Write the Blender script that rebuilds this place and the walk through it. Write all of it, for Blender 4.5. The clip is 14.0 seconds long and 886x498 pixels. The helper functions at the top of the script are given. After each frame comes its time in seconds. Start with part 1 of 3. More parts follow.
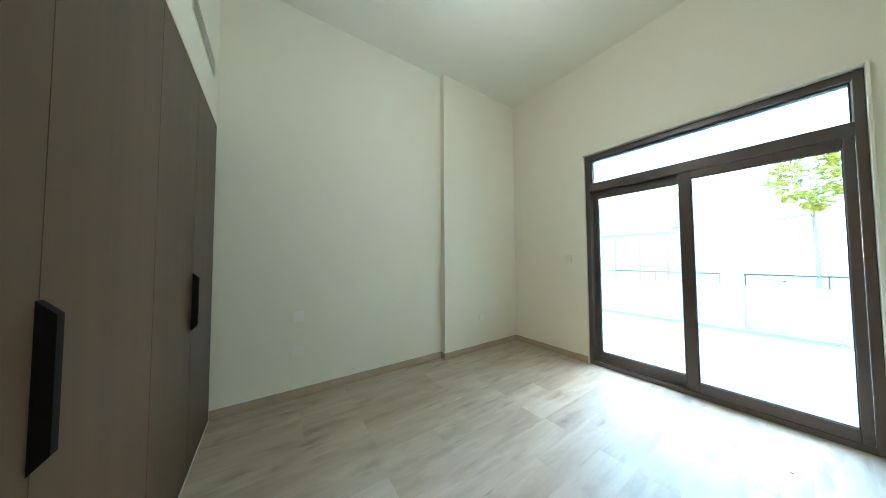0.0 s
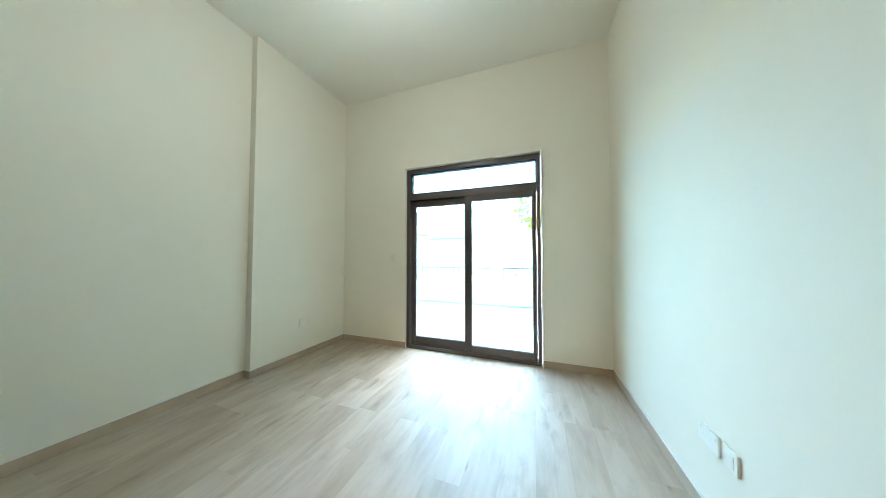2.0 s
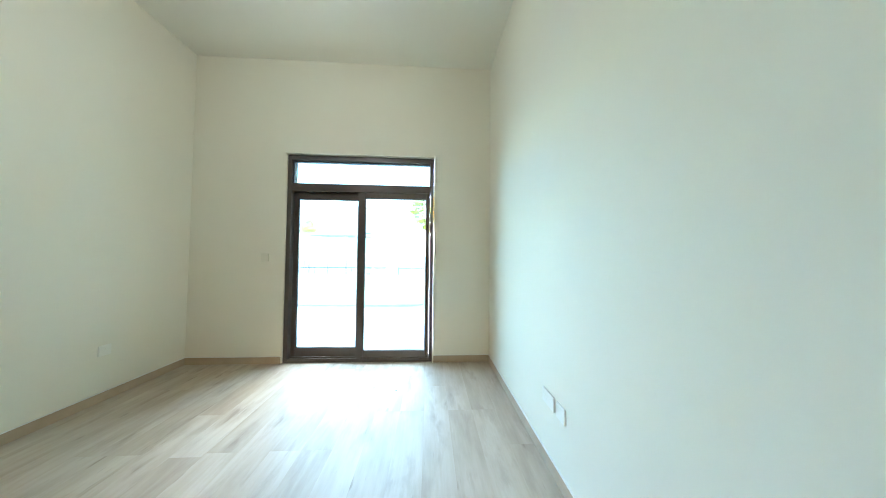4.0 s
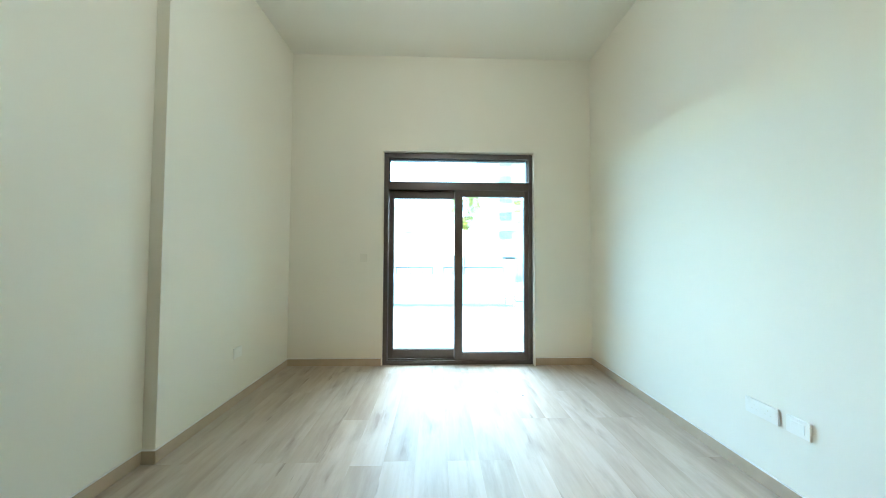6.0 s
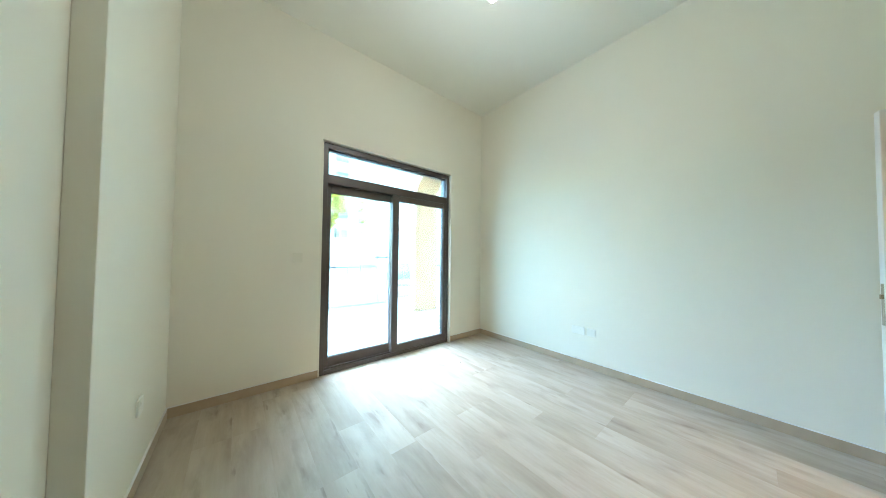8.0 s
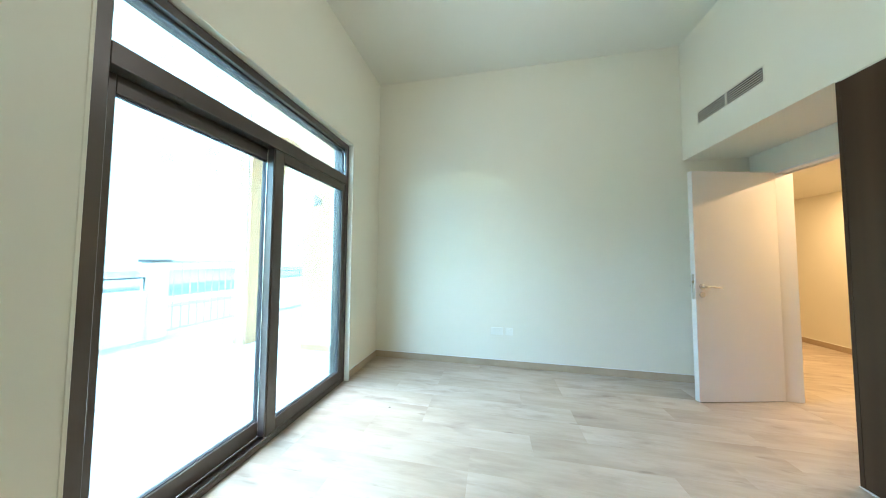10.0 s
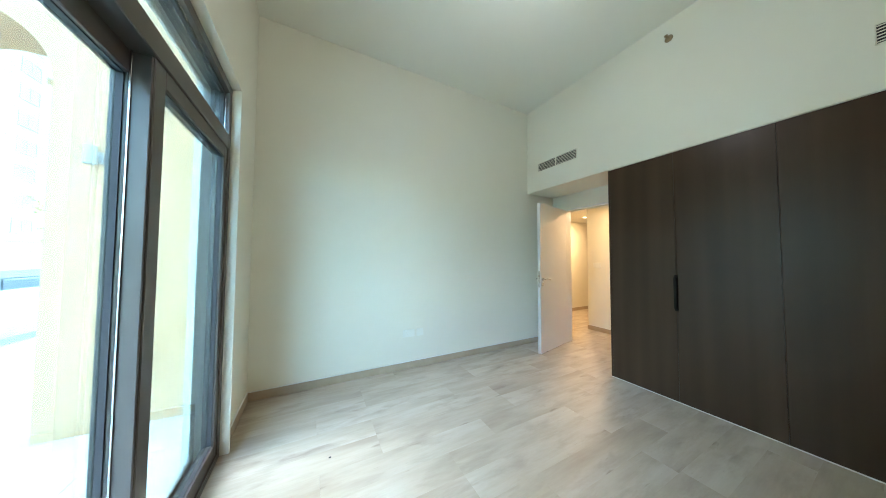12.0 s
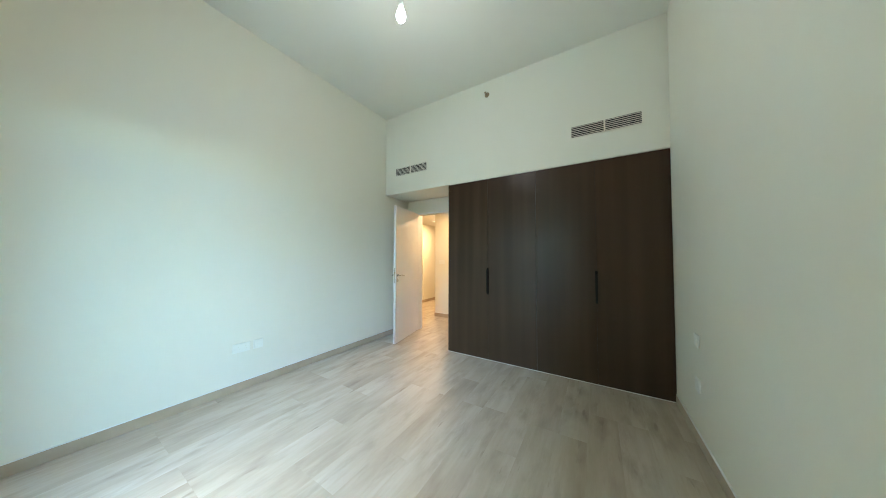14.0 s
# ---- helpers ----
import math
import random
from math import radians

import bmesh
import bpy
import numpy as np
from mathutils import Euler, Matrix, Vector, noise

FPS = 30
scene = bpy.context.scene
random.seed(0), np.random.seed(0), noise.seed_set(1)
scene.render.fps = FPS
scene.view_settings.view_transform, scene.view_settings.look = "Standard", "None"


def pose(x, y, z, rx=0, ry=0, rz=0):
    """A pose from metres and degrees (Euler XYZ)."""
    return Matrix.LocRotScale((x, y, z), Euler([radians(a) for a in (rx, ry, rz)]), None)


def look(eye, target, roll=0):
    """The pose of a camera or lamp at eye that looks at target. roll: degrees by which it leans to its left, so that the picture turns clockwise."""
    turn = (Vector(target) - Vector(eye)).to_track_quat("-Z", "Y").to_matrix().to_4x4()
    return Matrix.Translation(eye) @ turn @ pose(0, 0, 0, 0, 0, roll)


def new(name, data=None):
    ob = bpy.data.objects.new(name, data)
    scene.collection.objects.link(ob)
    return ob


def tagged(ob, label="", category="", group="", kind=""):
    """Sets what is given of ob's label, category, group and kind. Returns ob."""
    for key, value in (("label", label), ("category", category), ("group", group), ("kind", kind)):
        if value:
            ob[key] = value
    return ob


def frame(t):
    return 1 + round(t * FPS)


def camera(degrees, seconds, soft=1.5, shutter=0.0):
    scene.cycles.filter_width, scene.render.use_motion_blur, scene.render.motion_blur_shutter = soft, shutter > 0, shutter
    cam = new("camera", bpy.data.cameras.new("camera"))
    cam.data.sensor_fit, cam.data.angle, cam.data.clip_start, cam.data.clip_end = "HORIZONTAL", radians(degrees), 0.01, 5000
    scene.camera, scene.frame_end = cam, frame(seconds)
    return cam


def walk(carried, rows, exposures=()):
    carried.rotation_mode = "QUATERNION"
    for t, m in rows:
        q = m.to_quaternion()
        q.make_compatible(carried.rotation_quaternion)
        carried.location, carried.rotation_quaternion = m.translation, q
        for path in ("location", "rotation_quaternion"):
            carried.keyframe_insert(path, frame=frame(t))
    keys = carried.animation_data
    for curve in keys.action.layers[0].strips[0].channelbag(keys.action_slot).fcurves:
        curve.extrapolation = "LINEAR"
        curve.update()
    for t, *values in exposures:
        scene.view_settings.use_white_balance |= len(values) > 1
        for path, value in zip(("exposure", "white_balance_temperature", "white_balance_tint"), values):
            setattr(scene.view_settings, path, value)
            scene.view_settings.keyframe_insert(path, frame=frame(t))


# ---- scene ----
cam = camera(121.0, 14.0, soft=0.95)
PATH = [
    (0, (2.713, 0.387, 1.267), (1.065, 1.516, 1.344), -0.3),
    (0.5, (2.76, 0.402, 1.27), (1.315, 1.783, 1.341), -0.2),
    (1, (2.819, 0.409, 1.273), (1.606, 1.998, 1.342), -0.2),
    (1.5, (2.867, 0.411, 1.27), (1.91, 2.166, 1.337), -0.1),
    (2, (2.899, 0.419, 1.274), (2.205, 2.294, 1.336), -0.0),
    (2.5, (2.922, 0.432, 1.263), (2.479, 2.382, 1.329), 0.1),
    (3, (2.961, 0.452, 1.265), (2.738, 2.438, 1.33), 0.1),
    (3.2, (2.979, 0.454, 1.276), (2.84, 2.449, 1.335), 0.2),
    (5.3, (2.405, 0.523, 1.307), (2.637, 2.508, 1.368), 0.9),
    (5.5, (2.263, 0.55, 1.314), (2.429, 2.542, 1.36), 0.5),
    (6, (1.812, 0.595, 1.288), (1.859, 2.593, 1.339), 0.3),
    (6.5, (1.358, 0.551, 1.296), (1.46, 2.548, 1.346), 0.2),
    (7, (0.948, 0.558, 1.305), (1.321, 2.522, 1.352), 0.3),
    (7.5, (0.674, 0.541, 1.31), (1.503, 2.361, 1.354), 0.4),
    (8, (0.488, 0.683, 1.288), (1.753, 2.232, 1.343), 0.6),
    (8.5, (0.442, 1.044, 1.269), (1.995, 2.303, 1.339), 0.7),
    (8.7, (0.441, 1.179, 1.263), (2.075, 2.33, 1.335), 0.6),
    (10.8, (0.693, 2.61, 1.293), (2.683, 2.432, 1.375), 0.4),
    (11, (0.745, 2.739, 1.299), (2.717, 2.415, 1.376), 0.4),
    (11.5, (0.766, 2.93, 1.319), (2.663, 2.3, 1.395), 0.3),
    (12, (0.738, 3.059, 1.331), (2.51, 2.135, 1.406), 0.3),
    (12.5, (0.68, 3.081, 1.326), (2.298, 1.909, 1.403), 0.1),
    (13, (0.672, 3.119, 1.307), (2.097, 1.718, 1.389), 0.3),
    (13.5, (0.646, 3.117, 1.326), (1.879, 1.544, 1.398), 0.2),
    (14, (0.606, 3.109, 1.333), (1.653, 1.406, 1.396), 0.1),
]
EXPOSURES = [(t, e, 6000, 11.0) for t, e in ((0.0, 6.2), (2.0, 6.3), (5.5, 6.33), (6.5, 6.3), (8.5, 6.42), (11.0, 6.07), (12.5, 6.0), (14.0, 6.12))]
walk(cam, [(t, look(e, g, r)) for t, e, g, r in PATH], EXPOSURES)

# ---- light ----
SUN_ELEVATION, SUN_ROTATION = radians(58), radians(10)
world = bpy.data.worlds.new("sky")
scene.world = world
world.use_nodes = True
sky = world.node_tree.nodes.new("ShaderNodeTexSky")
sky.sky_type, sky.sun_disc = "NISHITA", False
sky.sun_elevation, sky.sun_rotation = SUN_ELEVATION, SUN_ROTATION
sky.dust_density = 0.78
world.node_tree.nodes["Background"].inputs[1].default_value = 0.15
world.node_tree.links.new(sky.outputs[0], world.node_tree.nodes["Background"].inputs[0])
sun_way = Vector((math.sin(SUN_ROTATION) * math.cos(SUN_ELEVATION), math.cos(SUN_ROTATION) * math.cos(SUN_ELEVATION), math.sin(SUN_ELEVATION)))
sun = new("sun", bpy.data.lights.new("sun", "SUN"))
sun.data.energy, sun.data.angle, sun.data.color = 0.33, radians(148), (0.86, 0.91, 1.0)
sun.matrix_world = look(sun_way * 60, (0, 0, 0))

BULB = (1.79, 1.77, 3.08)
bulb_light = new("bulb_light", bpy.data.lights.new("bulb_light", "POINT"))
bulb_light.data.energy, bulb_light.data.shadow_soft_size, bulb_light.data.color = 0.27, 0.05, (0.98, 0.96, 0.92)
bulb_light.location = (BULB[0], BULB[1], BULB[2] - 0.09)

HALL_SPOTS = ((4.37, -2.55, 2.3), (2.95, -1.2, 2.3))
for px, py, pz in HALL_SPOTS:
    spot = new("downlight_lamp", bpy.data.lights.new("downlight_lamp", "AREA"))
    spot.data.shape, spot.data.size, spot.data.energy, spot.data.color = "DISK", 0.075, 0.8 if px > 4 else 0.33, (1.0, 0.64, 0.31)
    spot.matrix_world = look((px, py, pz - 0.012), (px, py, 0))


# ---- materials ----
def nodes_of(name):
    m = bpy.data.materials.new(name)
    m.use_nodes = True
    t = m.node_tree
    return m, t, t.nodes["Principled BSDF"]


def node(t, kind, **inputs):
    n = t.nodes.new(kind)
    for key, value in inputs.items():
        n.inputs[key.replace("_", " ")].default_value = value
    return n


def coords(t, scale, offset_by_object=False):
    tc = t.nodes.new("ShaderNodeTexCoord")
    mp = t.nodes.new("ShaderNodeMapping")
    mp.inputs["Scale"].default_value = scale
    t.links.new(tc.outputs["Object"], mp.inputs["Vector"])
    if offset_by_object:
        info = t.nodes.new("ShaderNodeObjectInfo")
        mul = t.nodes.new("ShaderNodeMath")
        mul.operation = "MULTIPLY"
        mul.inputs[1].default_value = 37.0
        t.links.new(info.outputs["Random"], mul.inputs[0])
        t.links.new(mul.outputs[0], mp.inputs["Location"])
    return mp


def ramp(t, source, stops):
    r = t.nodes.new("ShaderNodeValToRGB")
    while len(r.color_ramp.elements) < len(stops):
        r.color_ramp.elements.new(0.5)
    for e, (p, c) in zip(r.color_ramp.elements, stops):
        e.position, e.color = p, (*c, 1)
    t.links.new(source, r.inputs[0])
    return r


def noise_of(t, vec, scale, detail=4, rough=0.55):
    n = node(t, "ShaderNodeTexNoise", Scale=scale, Detail=detail, Roughness=rough)
    t.links.new(vec.outputs[0], n.inputs["Vector"])
    return n


def bump(t, bsdf, source, strength, distance):
    b = node(t, "ShaderNodeBump", Strength=strength, Distance=distance)
    t.links.new(source, b.inputs["Height"])
    t.links.new(b.outputs[0], bsdf.inputs["Normal"])


def mixed(t, a, b, factor, mode="MULTIPLY"):
    m = t.nodes.new("ShaderNodeMix")
    m.data_type, m.blend_type = "RGBA", mode
    if isinstance(factor, float):
        m.inputs[0].default_value = factor
    else:
        t.links.new(factor, m.inputs[0])
    for source, slot in ((a, m.inputs[6]), (b, m.inputs[7])):
        if isinstance(source, tuple):
            slot.default_value = (*source, 1)
        else:
            t.links.new(source, slot)
    return m.outputs[2]


def painted(name, low, high, rough=0.6, grain=180.0, grain_depth=0.0006, metal=0.0, patches=1.3, strength=0.25, gloss=0.5):
    """Paint or plain coating: slow patches of tone, fine roller grain in relief."""
    m, t, b = nodes_of(name)
    v = coords(t, (1, 1, 1))
    slow = noise_of(t, v, patches, 3)
    fine = noise_of(t, v, grain, 3)
    r = ramp(t, slow.outputs[0], ((0.3, low), (0.7, high)))
    t.links.new(r.outputs[0], b.inputs["Base Color"])
    rr = ramp(t, fine.outputs[0], ((0.2, (rough - 0.06,) * 3), (0.8, (rough + 0.06,) * 3)))
    t.links.new(rr.outputs[0], b.inputs["Roughness"])
    b.inputs["Metallic"].default_value = metal
    b.inputs["Specular IOR Level"].default_value = gloss
    bump(t, b, fine.outputs[0], strength, grain_depth)
    return m


def tile_material():
    """Whitewashed wood-look porcelain plank: grain along y, brown streaks and knots, each piece different."""
    m, t, b = nodes_of("wood_look_tile")
    v = coords(t, (1, 1, 1), True)
    grain_v = coords(t, (38, 1.6, 1), True)
    streak_v = coords(t, (11, 2.6, 1), True)
    knot_v = coords(t, (14, 2.8, 1), True)
    base = ramp(t, noise_of(t, coords(t, (5, 0.9, 1), True), 1.0, 5).outputs[0], ((0.28, (0.36, 0.28, 0.19)), (0.46, (0.47, 0.39, 0.285)), (0.66, (0.555, 0.485, 0.38))))
    grain = ramp(t, noise_of(t, grain_v, 1.0, 6, 0.65).outputs[0], ((0.32, (0.90, 0.88, 0.85)), (0.62, (1, 1, 1))))
    col = mixed(t, base.outputs[0], grain.outputs[0], 0.6)
    streak = ramp(t, noise_of(t, streak_v, 1.0, 5, 0.6).outputs[0], ((0.54, (0, 0, 0)), (0.69, (1, 1, 1))))
    col = mixed(t, col, (0.31, 0.235, 0.16), mixed(t, streak.outputs[0], (0.46, 0.46, 0.46), 1.0), "MIX")
    knot = ramp(t, noise_of(t, knot_v, 1.0, 3, 0.5).outputs[0], ((0.665, (0, 0, 0)), (0.74, (1, 1, 1))))
    col = mixed(t, col, (0.22, 0.16, 0.11), mixed(t, knot.outputs[0], (0.72, 0.72, 0.72), 1.0), "MIX")
    patch = ramp(t, noise_of(t, coords(t, (8, 2.4, 1), True), 1.0, 4, 0.6).outputs[0], ((0.48, (0, 0, 0)), (0.66, (1, 1, 1))))
    col = mixed(t, col, (0.33, 0.25, 0.17), mixed(t, patch.outputs[0], (0.4, 0.4, 0.4), 1.0), "MIX")
    dash = ramp(t, noise_of(t, coords(t, (55, 6.5, 1), True), 1.0, 3, 0.55).outputs[0], ((0.68, (0, 0, 0)), (0.78, (1, 1, 1))))
    col = mixed(t, col, (0.24, 0.175, 0.115), mixed(t, dash.outputs[0], (0.4, 0.4, 0.4), 1.0), "MIX")
    info = t.nodes.new("ShaderNodeObjectInfo")
    tone = ramp(t, info.outputs["Random"], ((0.0, (0.95, 0.945, 0.94)), (1.0, (1, 1, 1))))
    col = mixed(t, col, tone.outputs[0], 1.0)
    t.links.new(col, b.inputs["Base Color"])
    fine = noise_of(t, coords(t, (120, 9, 1), True), 1.0, 4)
    rr = ramp(t, fine.outputs[0], ((0.2, (0.42,) * 3), (0.8, (0.56,) * 3)))
    t.links.new(rr.outputs[0], b.inputs["Roughness"])
    b.inputs["IOR"].default_value = 1.7
    bump(t, b, fine.outputs[0], 0.15, 0.0005)
    return m


def laminate_material():
    """Dark brown wood laminate with fine upright grain."""
    m, t, b = nodes_of("dark_wood_laminate")
    wide = noise_of(t, coords(t, (9, 9, 0.3), True), 1.0, 1, 0.4)
    fine = noise_of(t, coords(t, (60, 60, 0.9), True), 1.0, 4, 0.6)
    base = ramp(t, wide.outputs[0], ((0.28, (0.045, 0.0255, 0.0145)), (0.5, (0.054, 0.0305, 0.0170)), (0.74, (0.068, 0.0385, 0.0215))))
    streak = ramp(t, fine.outputs[0], ((0.25, (0.93, 0.93, 0.93)), (0.75, (1.03, 1.03, 1.02))))
    t.links.new(mixed(t, base.outputs[0], streak.outputs[0], 0.7), b.inputs["Base Color"])
    rr = ramp(t, fine.outputs[0], ((0.2, (0.30,) * 3), (0.8, (0.35,) * 3)))
    t.links.new(rr.outputs[0], b.inputs["Roughness"])
    b.inputs["IOR"].default_value = 1.27
    bump(t, b, noise_of(t, coords(t, (1, 1, 1)), 300, 2).outputs[0], 0.04, 0.0002)
    return m


def glass_material():
    """Window glazing: bluish-green tint added to tone down the bright view, mirror gloss by angle."""
    m = bpy.data.materials.new("view_dimming_glass")
    m.use_nodes = True
    t = m.node_tree
    t.nodes.remove(t.nodes["Principled BSDF"])
    clear = node(t, "ShaderNodeBsdfTransparent", Color=(*VIEW_TINT, 1))
    gloss = node(t, "ShaderNodeBsdfGlossy", Roughness=0.02)
    face = node(t, "ShaderNodeLayerWeight", Blend=0.5)
    steep = t.nodes.new("ShaderNodeMath")
    steep.operation = "POWER"
    steep.inputs[1].default_value = 4.5
    fres = node(t, "ShaderNodeMapRange")
    fres.inputs[3].default_value, fres.inputs[4].default_value = 0.035, 0.75
    t.links.new(face.outputs["Facing"], steep.inputs[0])
    t.links.new(steep.outputs[0], fres.inputs[0])
    mix = t.nodes.new("ShaderNodeMixShader")
    t.links.new(fres.outputs[0], mix.inputs[0])
    t.links.new(clear.outputs[0], mix.inputs[1])
    t.links.new(gloss.outputs[0], mix.inputs[2])
    t.links.new(mix.outputs[0], t.nodes["Material Output"].inputs[0])
    return m


def glowing(name, colour, strength):
    m, t, b = nodes_of(name)
    b.inputs["Base Color"].default_value = (0.8, 0.8, 0.8, 1)
    b.inputs["Emission Color"].default_value = (*colour, 1)
    b.inputs["Emission Strength"].default_value = strength
    return m


def leaf_material(name, low, high):
    m, t, b = nodes_of(name)
    geo = t.nodes.new("ShaderNodeNewGeometry")
    r = ramp(t, geo.outputs["Random Per Island"], ((0.0, low), (1.0, high)))
    t.links.new(r.outputs[0], b.inputs["Base Color"])
    b.inputs["Roughness"].default_value = 0.55
    b.inputs["Transmission Weight"].default_value = 0.0
    return m


# dims and cools the overbright view through the panes; the glass itself is clear
VIEW_TINT = (0.338, 0.42, 0.415)
PAINT = painted("wall_paint", (0.80, 0.762, 0.63), (0.815, 0.78, 0.652), 0.55, 240, 0.0004)
CEILING = painted("ceiling_paint", (0.80, 0.782, 0.675), (0.82, 0.80, 0.695), 0.7, 200, 0.0004)
TILE = tile_material()
GROUT = painted("grout", (0.40, 0.33, 0.26), (0.46, 0.39, 0.31), 0.85, 300)
SKIRT = painted("skirting_tile", (0.42, 0.32, 0.21), (0.49, 0.38, 0.26), 0.42, 90, 0.0003, patches=5.0)
CAULK = painted("white_caulk", (0.76, 0.75, 0.70), (0.80, 0.79, 0.74), 0.6, 200)
LAMINATE = laminate_material()
# near-black for shade painted into recesses, also the glue spot's own colour
DARK = painted("recess_shade_and_spot", (0.012, 0.010, 0.009), (0.018, 0.015, 0.013), 0.5, 120)
BRONZE = painted("bronze_aluminium", (0.088, 0.073, 0.061), (0.105, 0.088, 0.074), 0.38, 420, 0.0002, metal=0.35, patches=3.0)
HANDLE_BLACK = painted("matt_black_metal", (0.005, 0.0045, 0.004), (0.008, 0.007, 0.0065), 0.75, 300, 0.0002, gloss=0.12)
SEAL = painted("rubber_seal", (0.016, 0.015, 0.015), (0.022, 0.021, 0.020), 0.6, 200)
GLASS = glass_material()
DOOR_WHITE = painted("door_white", (0.74, 0.72, 0.68), (0.77, 0.75, 0.71), 0.4, 160, 0.0003)
CHROME = painted("satin_chrome", (0.58, 0.56, 0.53), (0.66, 0.64, 0.61), 0.22, 300, 0.0001, metal=1.0)
PLASTIC = painted("white_plastic", (0.825, 0.81, 0.715), (0.84, 0.825, 0.73), 0.45, 80, 0.0001)
PLASTIC_GREY = painted("grey_plastic", (0.745, 0.715, 0.58), (0.765, 0.735, 0.60), 0.5, 80, 0.0001)
VENT = painted("beige_vent_paint", (0.72, 0.67, 0.56), (0.76, 0.71, 0.60), 0.45, 160, 0.0002)
BRASS = painted("dull_brass", (0.30, 0.23, 0.13), (0.38, 0.30, 0.18), 0.35, 200, 0.0002, metal=0.9)
RENDER_BEIGE = painted("beige_render", (0.58, 0.34, 0.18), (0.64, 0.39, 0.22), 0.9, 90, 0.0002, strength=0.04)
RENDER_PALE = painted("pale_render", (0.80, 0.745, 0.64), (0.83, 0.775, 0.67), 0.85, 60, 0.0005)
PAVING = painted("terrace_paving", (0.62, 0.60, 0.56), (0.70, 0.68, 0.64), 0.7, 40, 0.001, patches=2.0)
GROUND = painted("sandy_ground", (0.36, 0.32, 0.26), (0.44, 0.40, 0.33), 0.95, 6, 0.01, patches=0.3)
ASPHALT = painted("asphalt", (0.10, 0.10, 0.10), (0.13, 0.13, 0.125), 0.9, 30, 0.004, patches=0.5)
FACADE = painted("facade_render", (0.83, 0.775, 0.66), (0.86, 0.805, 0.69), 0.9, 8, 0.004, patches=0.15)
FAR_GLASS = painted("far_window_glass", (0.24, 0.19, 0.14), (0.32, 0.26, 0.20), 0.9, 2, 0.0)
# glare that washes out most far windows, put into a paler pane colour
FAR_GLARE = painted("far_window_glare", (0.60, 0.55, 0.46), (0.68, 0.63, 0.54), 0.9, 2, 0.0)
LEAF = leaf_material("yellow_green_leaf", (0.46, 0.37, 0.03), (0.72, 0.57, 0.08))
HEDGE = leaf_material("hedge_leaf", (0.13, 0.16, 0.03), (0.30, 0.32, 0.07))
BARK = painted("bark", (0.42, 0.36, 0.28), (0.50, 0.44, 0.35), 0.9, 20, 0.01)
GALVANISED = painted("galvanised_steel", (0.44, 0.44, 0.43), (0.52, 0.52, 0.51), 0.5, 60, 0.0003, metal=0.3)
STEEL = painted("dark_steel", (0.07, 0.07, 0.075), (0.10, 0.10, 0.105), 0.5, 60, 0.0003, metal=0.5)
BULB_GLOW = glowing("bulb_glow", (0.72, 0.95, 1.0), 0.6)
SPOT_GLOW = glowing("downlight_glow", (1.0, 0.86, 0.6), 0.5)


# ---- mesh helpers ----
def block(bm, x0, y0, z0, x1, y1, z1, bevel=0.0, segments=1):
    """A box in bm, its edges rounded by bevel."""
    m = Matrix.Translation(((x0 + x1) / 2, (y0 + y1) / 2, (z0 + z1) / 2)) @ Matrix.Diagonal((abs(x1 - x0), abs(y1 - y0), abs(z1 - z0), 1))
    made = bmesh.ops.create_cube(bm, size=1, matrix=m)["verts"]
    if bevel:
        edges = list({e for v in made for e in v.link_edges})
        bmesh.ops.bevel(bm, geom=edges, offset=bevel, segments=segments, affect="EDGES", profile=0.5)


def rod(bm, a, b, r0, r1=None, sides=12):
    """A tapered round bar from a to b."""
    a, b = Vector(a), Vector(b)
    m = Matrix.Translation((a + b) / 2) @ (b - a).to_track_quat("Z", "Y").to_matrix().to_4x4()
    bmesh.ops.create_cone(bm, cap_ends=True, segments=sides, radius1=r0, radius2=r0 if r1 is None else r1, depth=(b - a).length, matrix=m)


def lathe(bm, profile, place=(0, 0, 0), sides=24):
    """A turned shape round z from (radius, height) pairs."""
    rings = []
    for r, z in profile:
        rings.append([bm.verts.new((place[0] + r * math.cos(2 * math.pi * k / sides), place[1] + r * math.sin(2 * math.pi * k / sides), place[2] + z)) for k in range(sides)])
    for low, high in zip(rings, rings[1:]):
        for k in range(sides):
            bm.faces.new((low[k], low[(k + 1) % sides], high[(k + 1) % sides], high[k]))
    bm.faces.new(rings[0][::-1])
    bm.faces.new(rings[-1])


def prism(bm, outline, y0, y1):
    """An outline in x and z, drawn out from y0 to y1."""
    front = [bm.verts.new((x, y0, z)) for x, z in outline]
    back = [bm.verts.new((x, y1, z)) for x, z in outline]
    bm.faces.new(front)
    bm.faces.new(back[::-1])
    n = len(outline)
    for k in range(n):
        bm.faces.new((front[k], back[k], back[(k + 1) % n], front[(k + 1) % n]))


def mesh_of(name, bm, material, smooth=False):
    bmesh.ops.recalc_face_normals(bm, faces=bm.faces)
    me = bpy.data.meshes.new(name)
    bm.to_mesh(me)
    bm.free()
    me.materials.append(material)
    if smooth:
        for p in me.polygons:
            p.use_smooth = True
    return me


def part(name, bm, material, parent=None, label="", smooth=False):
    ob = new(name, mesh_of(name, bm, material, smooth))
    if parent:
        ob.parent = parent
    return tagged(ob, label)


def boxes(*rows, bevel=0.0):
    bm = bmesh.new()
    for r in rows:
        block(bm, *r, bevel=bevel)
    return bm


def structure(name, bm, material, label, category):
    return tagged(part(name, bm, material), label, category, kind="structure")


def thing(name, label, category, group="", place=(0, 0, 0), kind=""):
    ob = new(name)
    ob.location = place
    ob.empty_display_size = 0.1
    return tagged(ob, label, category, group, kind)


